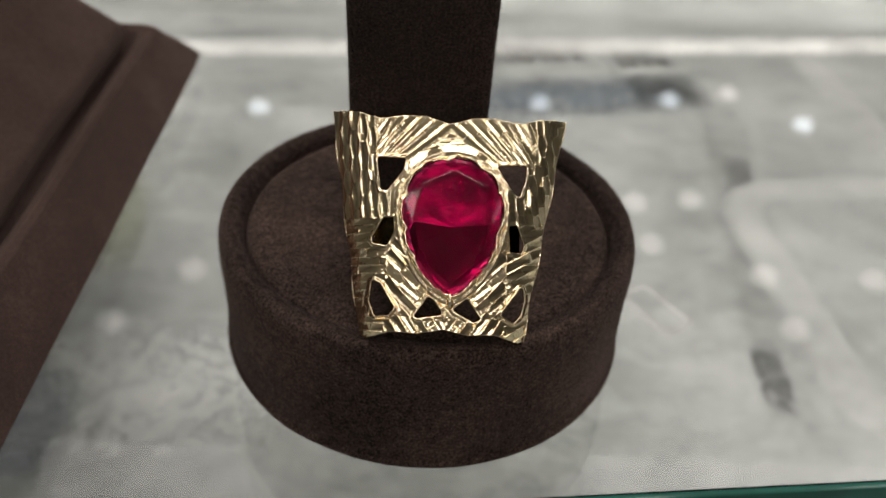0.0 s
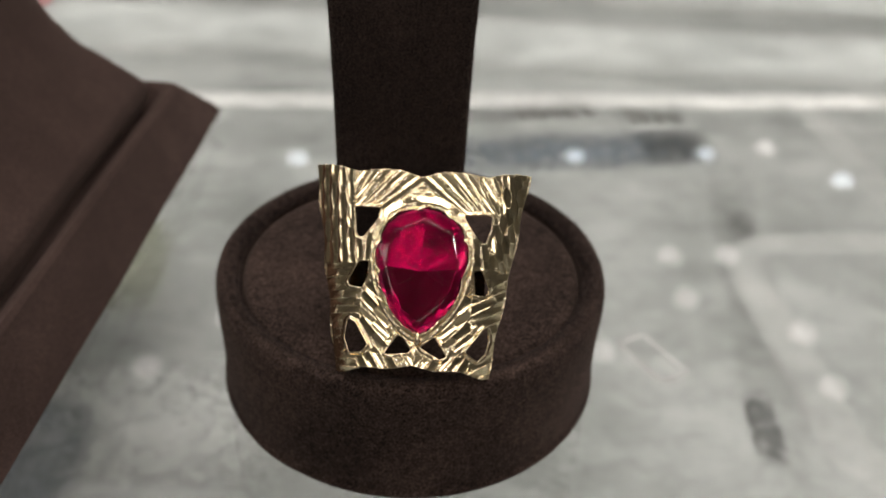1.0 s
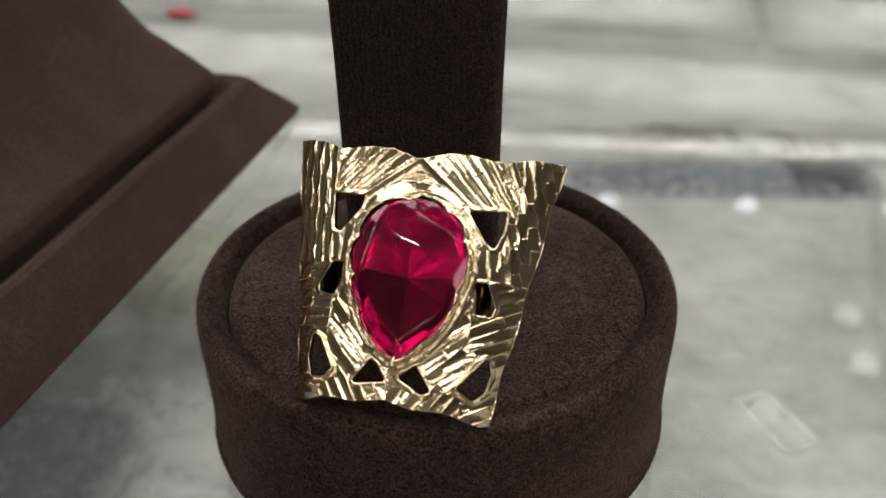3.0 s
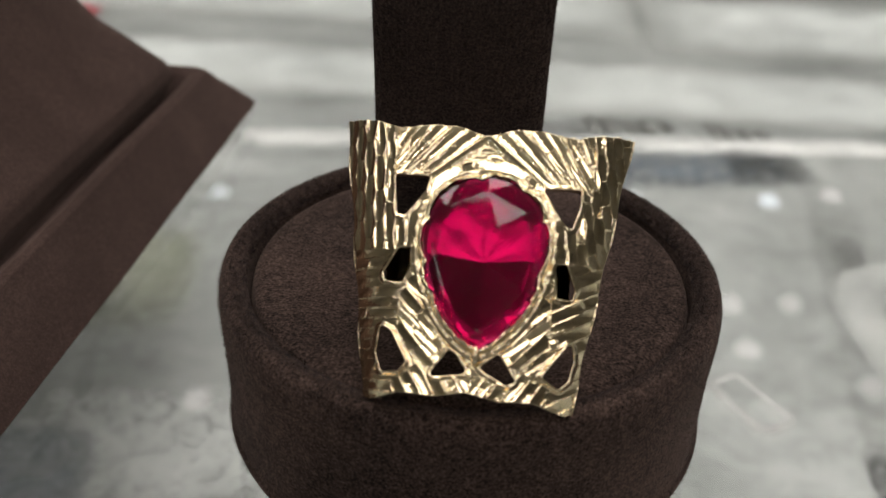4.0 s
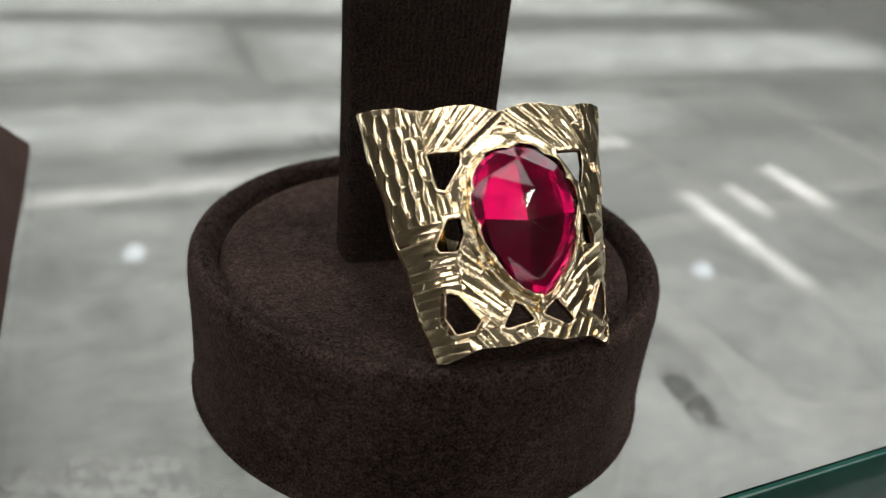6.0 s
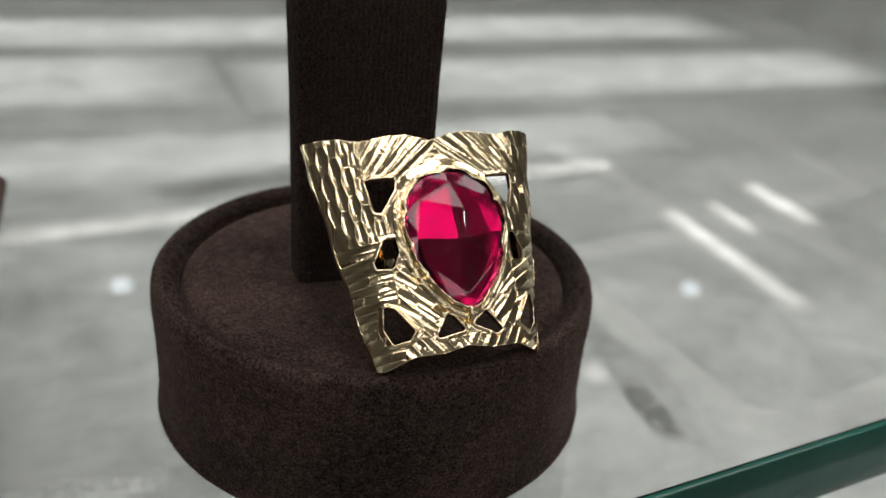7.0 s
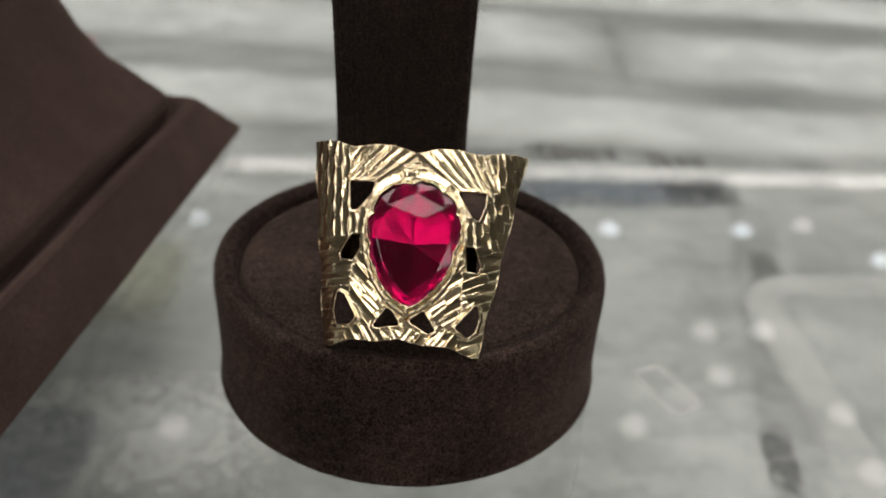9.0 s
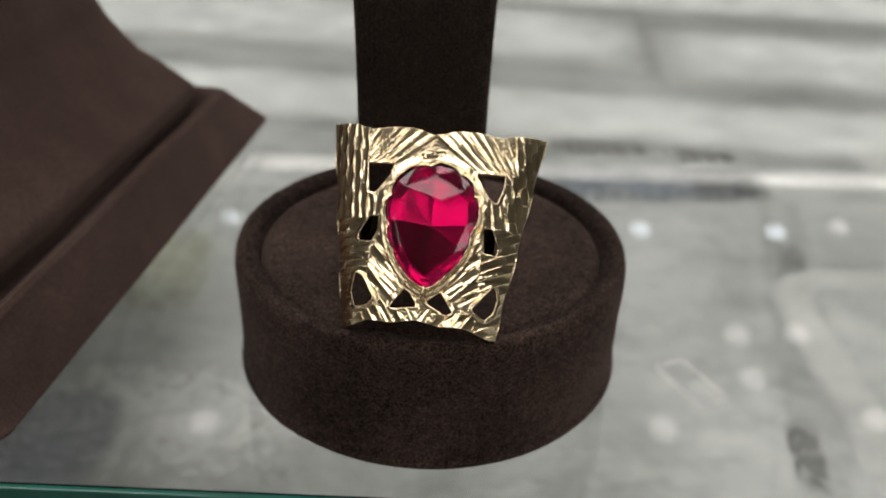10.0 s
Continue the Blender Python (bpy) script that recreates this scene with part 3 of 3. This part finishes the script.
def plate_w(u, v):
    s = np.clip(np.abs(u) / half_width(v), 0, 1)
    return 3.5 * (1 - s ** 3.6)


NS, NQ = 470, 440
ss = np.linspace(-1, 1, NS + 1)
S, Q = np.meshgrid(ss, np.linspace(0, 1, NQ + 1), indexing="ij")
mag = np.abs(S)
v_top = np.interp(mag, [0, 0.06, 0.2, 0.38, 0.52, 0.62, 0.75, 0.88, 1.0], [21.35, 21.6, 22.1, 22.15, 21.85, 21.9, 22.45, 22.75, 22.9])
v_low = np.interp(mag, [0, 0.08, 0.3, 0.5, 0.62, 0.8, 0.92, 1.0], [1.0, 0.85, 0.5, 0.6, 0.6, 0.15, -0.1, 0.05])
V = v_low + (v_top - v_low) * Q
U = S * half_width(V) + 0.12 * np.sin(V * 0.9 + 0.6) * mag ** 6
flat = np.stack([U.ravel(), V.ravel()], 1)
cell = 0.053
dist = np.full(len(flat), 1e9)
wire = np.zeros(len(flat))
for number, poly in enumerate(HOLES):
    poly = np.mean(poly, axis=0) + 0.84 * (np.array(poly) - np.mean(poly, axis=0))
    grow = 0.22  # rounds the corners of the opening
    d = signed(flat, poly) - grow
    near = np.abs(d) < 0.6 * cell
    e = 1e-3
    gx = (signed(flat[near] + (e, 0), poly) - signed(flat[near] - (e, 0), poly)) / (2 * e)
    gy = (signed(flat[near] + (0, e), poly) - signed(flat[near] - (0, e), poly)) / (2 * e)
    moved = flat[near] - np.stack([gx, gy], 1) * d[near][:, None]
    border = (np.abs(Q.ravel()[near] - 0.5) == 0.5) | (mag.ravel()[near] == 1)
    flat[near] = np.where(border[:, None], flat[near], moved)
    d[near] = 0
    wire = np.maximum(wire, (0.34 if number in (2, 6) else 0.14) * np.exp(-((np.maximum(d, 0) - 0.10) / 0.20) ** 2))
    dist = np.minimum(dist, d)
cup = signed(flat, pear(80, -0.1))
# a polished halo lies round the upper part of the setting
upper = np.clip((flat[:, 1] - 8.0) / 2.5, 0, 1)
halo = upper * np.clip((1.75 - cup) / 0.25, 0, 1)
slope = 0.34 * upper * np.clip((1.75 - cup) / 0.85, 0, 1)
front_w = plate_w(flat[:, 0], flat[:, 1]) + relief(flat[:, 0], flat[:, 1]) * np.clip(dist / 0.30, 0.1, 1) * (1 - 0.9 * halo) + slope + wire
dist = np.minimum(dist, cup + 0.35)  # the setting is open behind the stone
back_w = np.minimum(plate_w(flat[:, 0], flat[:, 1]) - 0.55, front_w - 0.35)
idx = np.arange(len(flat)).reshape(NS + 1, NQ + 1)
quads = [(idx[i, j], idx[i + 1, j], idx[i + 1, j + 1], idx[i, j + 1]) for i in range(NS) for j in range(NQ)
         if min(dist[idx[i, j]], dist[idx[i + 1, j]], dist[idx[i + 1, j + 1]], dist[idx[i, j + 1]]) > -0.02]
n = len(flat)
edges = {}
for q in quads:
    for a, b in zip(q, q[1:] + q[:1]):
        edges[(a, b)] = 1
walls = [(b, a, a + n, b + n) for a, b in edges if (b, a) not in edges]
verts = [(u * MM, v * MM, w * MM) for (u, v), w in zip(flat, front_w)] + [(u * MM, v * MM, w * MM) for (u, v), w in zip(flat, back_w)]
me = bpy.data.meshes.new("plate")
me.from_pydata(verts, [], [tuple(int(k) for k in q) for q in quads] + [tuple(int(k) + n for k in q[::-1]) for q in quads] + [tuple(int(k) for k in q) for q in walls])
me.materials.append(GOLD)
me.polygons.foreach_set("use_smooth", [k < 2 * len(quads) for k in range(len(me.polygons))])
me.update()
plate = new("plate", me)
plate.parent = ring
tagged(plate, "pierced gold face plate with chisel-cut facets")

# scalloped bezel round the stone
BASE_W = 3.45
NB = 216
bm = bmesh.new()
loops = []
for grow, w, wave in ((1.00, -0.15, 0), (0.96, 0.20, 0), (0.74, 0.34, 0.05), (0.50, 0.36, 0.05), (0.42, 0.40, 0.10), (0.38, 0.74, 0.16), (0.30, 1.02, 0.22), (0.18, 1.12, 0.28), (0.10, 1.12, 0.32), (0.06, 1.02, 0.34), (0.10, 0.75, 0.15), (0.16, 0.0, 0)):
    line = pear(NB, grow)
    mid = pear(NB, grow - 1.0)
    loop = []
    for i in range(NB):
        fade = 0.45 + 0.55 * min(1.0, max(0.0, (line[i][1] - 7.5) / 3.0))  # the lower sides are cut less
        lobe = 1 - abs(math.sin(math.pi * (9 * i / NB + 0.22 * math.sin(5.1 * math.pi * i / NB)) + 0.4)) ** 0.6
        k = fade * wave * (1.5 * lobe - 0.4) + 0.35 * wave * noise.noise(Vector((i * 0.27, 0.2, 7)))
        p = line[i] + (mid[i] - line[i]) * k
        loop.append(bm.verts.new((p[0] * MM, p[1] * MM, (BASE_W + w + 0.5 * wave * (0.5 - lobe) + 0.09 * noise.noise(Vector((i * 0.29, grow * 5, 0)))) * MM)))
    loops.append(loop)
for p, q in zip(loops, loops[1:]):
    for i in range(NB):
        bm.faces.new((p[i], p[(i + 1) % NB], q[(i + 1) % NB], q[i]))
part("bezel", bm, GOLD_HAMMERED, ring, "scalloped gold bezel", smooth=False)

# a claw holds the tip of the stone
bm = bmesh.new()
bmesh.ops.create_uvsphere(bm, u_segments=16, v_segments=10, radius=1.0)
for v in bm.verts:
    taper = 1.0 - 0.35 * v.co.y
    v.co = Vector(((STONE_U + 0.34 * taper * v.co.x) * MM, (STONE_TIP - 0.45 + 0.85 * v.co.y) * MM, (BASE_W + 0.62 + 0.62 * v.co.z) * MM))
part("claw", bm, GOLD, ring, "small gold claw at the tip")

# the stone: a low crown over a flat body, backed with an added faceted foil
bm = bmesh.new()
N0 = 16
girdle = pear(N0, 0.16)
centre = np.array([STONE_U, 11.3])
g_up = [bm.verts.new((*(p * MM), (BASE_W + 0.92) * MM)) for p in girdle]
g_low = [bm.verts.new((*(p * MM), (BASE_W - 1.2) * MM)) for p in girdle]
table = [bm.verts.new((*((centre + (p - centre) * 0.80) * MM), (BASE_W + 1.34) * MM)) for p in girdle[::2]]
apex = bm.verts.new(((centre[0] + 0.9) * MM, (centre[1] + 2.4) * MM, (BASE_W + 1.56) * MM))
h = N0 // 2
for i in range(h):
    a, b, c = 2 * i, 2 * i + 1, (2 * i + 2) % N0
    j = (i + 1) % h
    for f in ((g_up[a], g_up[b], table[i]), (g_up[b], table[j], table[i]), (g_up[b], g_up[c], table[j]), (table[i], table[j], apex)):
        bm.faces.new(f)
for i in range(N0):
    bm.faces.new((g_low[i], g_low[(i + 1) % N0], g_up[(i + 1) % N0], g_up[i]))
cap(bm, g_low)
crown = [e for e in bm.edges if any(v in table or v is apex for v in e.verts)]
bmesh.ops.bevel(bm, geom=crown, offset=0.05 * MM, segments=1, affect="EDGES")
bmesh.ops.recalc_face_normals(bm, faces=bm.faces)
stone = part("stone", bm, RUBY, ring, "faceted transparent red pear-shaped stone", smooth=False)

# the foil, a reflector added for the bright upper and dark lower half: four great facets that meet in one point, with
# small facets round them
bm = bmesh.new()
N1 = 24
edge = pear(N1, -0.10)
heart = np.array([STONE_U + 0.1, 11.0])
cup_line = pear(N1, 0.11)
lip = [bm.verts.new((*(p * MM), (BASE_W + 0.88) * MM)) for p in cup_line]
low = []
for p in edge:
    d = p - heart
    low.append(bm.verts.new((*(p * MM), (BASE_W + 0.62 - 0.08 * abs(d[0]) - (0.05 if d[1] > 0 else 0.21) * abs(d[1])) * MM)))
inner = []
for p in edge[::2]:
    d = (p - heart) * 0.80
    q = heart + d
    sag = (0.05 if d[1] > 0 else 0.24) * abs(d[1]) + 0.07 * noise.noise(Vector((d[0], d[1], 0.4)))
    inner.append(bm.verts.new((*(q * MM), (BASE_W + 0.50 - (0.15 if d[0] < 0 and d[1] < 0 else 0.07) * abs(d[0]) - sag) * MM)))
# a ring of mid points splits the upper fan into star and kite facets
mids = []
h = N1 // 2
for i in range(h):
    a, b = np.array(inner[i].co), np.array(inner[(i + 1) % h].co)
    m = (a + b) / 2 * 0.62 + np.array([*(heart * MM), 0.0]) * 0.38
    m[2] = (a[2] + b[2]) / 2 * 0.62 + (BASE_W + 0.50) * MM * 0.38 + 0.008 * MM * (1 if i % 2 else -1)
    mids.append(bm.verts.new(m))
point = bm.verts.new((*(heart * MM), (BASE_W + 0.50) * MM))
for i in range(N1):
    bm.faces.new((lip[i], lip[(i + 1) % N1], low[(i + 1) % N1], low[i]))
for i in range(h):
    a, b, c, j = 2 * i, 2 * i + 1, (2 * i + 2) % N1, (i + 1) % h
    for f in ((low[a], low[b], inner[i]), (low[b], inner[j], inner[i]), (low[b], low[c], inner[j]),
              (inner[i], inner[j], mids[i]), (inner[i], mids[i], point), (inner[j], point, mids[i])):
        bm.faces.new(f)
bmesh.ops.recalc_face_normals(bm, faces=bm.faces)
part("foil", bm, FOIL, stone, "faceted red mirror foil, added to light the stone", smooth=False)

# the shank, a plain band behind the plate
bm = bmesh.new()
loops = []
for i in range(49):
    a = math.pi * (i / 48)
    cu, cw = 6.4 * math.cos(a), -11.0 * math.sin(a)
    ou, ow = math.cos(a), -math.sin(a)
    hv = 4.2 - 2.2 * math.sin(a)
    loops.append([bm.verts.new(((cu + ou * o + 0.15) * MM, (10.6 + k * hv) * MM, (cw + ow * o + 2.0) * MM))
                  for o, k in ((0, -1), (0, 1), (0.9, 0.8), (0.9, -0.8))])
for p, q in zip(loops, loops[1:]):
    for j in range(4):
        bm.faces.new((p[j], p[(j + 1) % 4], q[(j + 1) % 4], q[j]))
bmesh.ops.recalc_face_normals(bm, faces=bm.faces)
part("shank", bm, GOLD, ring, "plain gold band")


# ---- the larger suede display behind ----
bust = tagged(new("display_bust"), "large brown suede jewellery bust with a sloping skirt base", "jewellery bust")
bust.location = (-44.2 * MM, 67 * MM, GLASS_TOP)


def skirt(bm, rows, corner):
    """Rounded rectangles, each of right, left, near and far edge, height and corner radius, lofted into one body."""
    rings = []
    for right, left, near, far, z, r in rows:
        ring = []
        for cx, cy, a0 in ((right - r, far - r, 0), (left + r, far - r, 90), (left + r, near + r, 180), (right - r, near + r, 270)):
            for j in range(corner + 1):
                a = radians(a0 + 90 * j / corner)
                ring.append(bm.verts.new(((cx + r * math.cos(a)) * MM, (cy + r * math.sin(a)) * MM, z * MM)))
        rings.append(ring)
    n = len(rings[0])
    for p, q in zip(rings, rings[1:]):
        for j in range(n):
            bm.faces.new((p[j], p[(j + 1) % n], q[(j + 1) % n], q[j]))
    cap(bm, rings[-1])


bm = bmesh.new()
skirt(bm, [(-0.6, -120, -8.4, 97.4, 0.1, 3.0), (0, -120.5, -9, 98, 0.8, 3.2), (-0.6, -119.5, -8.4, 97.4, 1.8, 3.4), (-4.3, -116, -4.7, 90.0, 8.5, 3.6),
           (-5.0, -115.5, -3.8, 88.2, 10.0, 3.6), (-5.9, -115, -2.9, 86.8, 10.6, 3.4), (-7.4, -113, -1.7, 85.3, 9.9, 3), (-9.2, -112, 0.2, 83.6, 7.4, 3)], 5)
bmesh.ops.subdivide_edges(bm, edges=bm.edges, cuts=4, use_grid_fill=True, smooth=0.0)
bm.normal_update()
for v in bm.verts:  # the cloth is drawn slightly wavy along its seam
    p = v.co * 1000
    if p.z > 0.4:
        v.co += v.normal * MM * (0.30 * noise.noise(p * 0.16) + 0.22 * noise.noise(p * 0.42))
part("skirt", bm, SUEDE_BUST, bust, "sloping suede base")
bm = bmesh.new()
skirt(bm, [(-10.9, -112, 2.3, 82.0, 7.6, 3), (-9.1, -112, 0.9, 84.3, 10.9, 4), (-9.4, -111, 2.6, 84.2, 13.0, 5), (-12.5, -105, 14, 83.5, 15.6, 6), (-17.8, -100, 19, 82.5, 20.5, 8),
           (-22.8, -96, 24, 82, 27.0, 9), (-25.0, -93, 28, 80, 34.0, 10), (-28, -91, 32, 77, 50, 12), (-31, -88, 36, 74, 70, 13), (-36, -82, 42, 68, 82, 12), (-44, -74, 50, 60, 86, 9)], 8)
bmesh.ops.subdivide_edges(bm, edges=bm.edges, cuts=3, use_grid_fill=True, smooth=0.0)
bm.normal_update()
for v in bm.verts:  # soft folds of the cloth
    p = v.co * 1000
    v.co += v.normal * MM * (0.9 * noise.noise(Vector((p.x * 0.03, p.y * 0.05, p.z * 0.02))) + 0.35 * noise.noise(p * 0.12) + 1.7 * min(1.0, max(0.0, (p.z - 16) / 22)) * noise.noise(Vector((p.x * 0.10, p.y * 0.10, p.z * 0.012))))
part("body", bm, SUEDE_BUST, bust, "smooth flaring suede body")
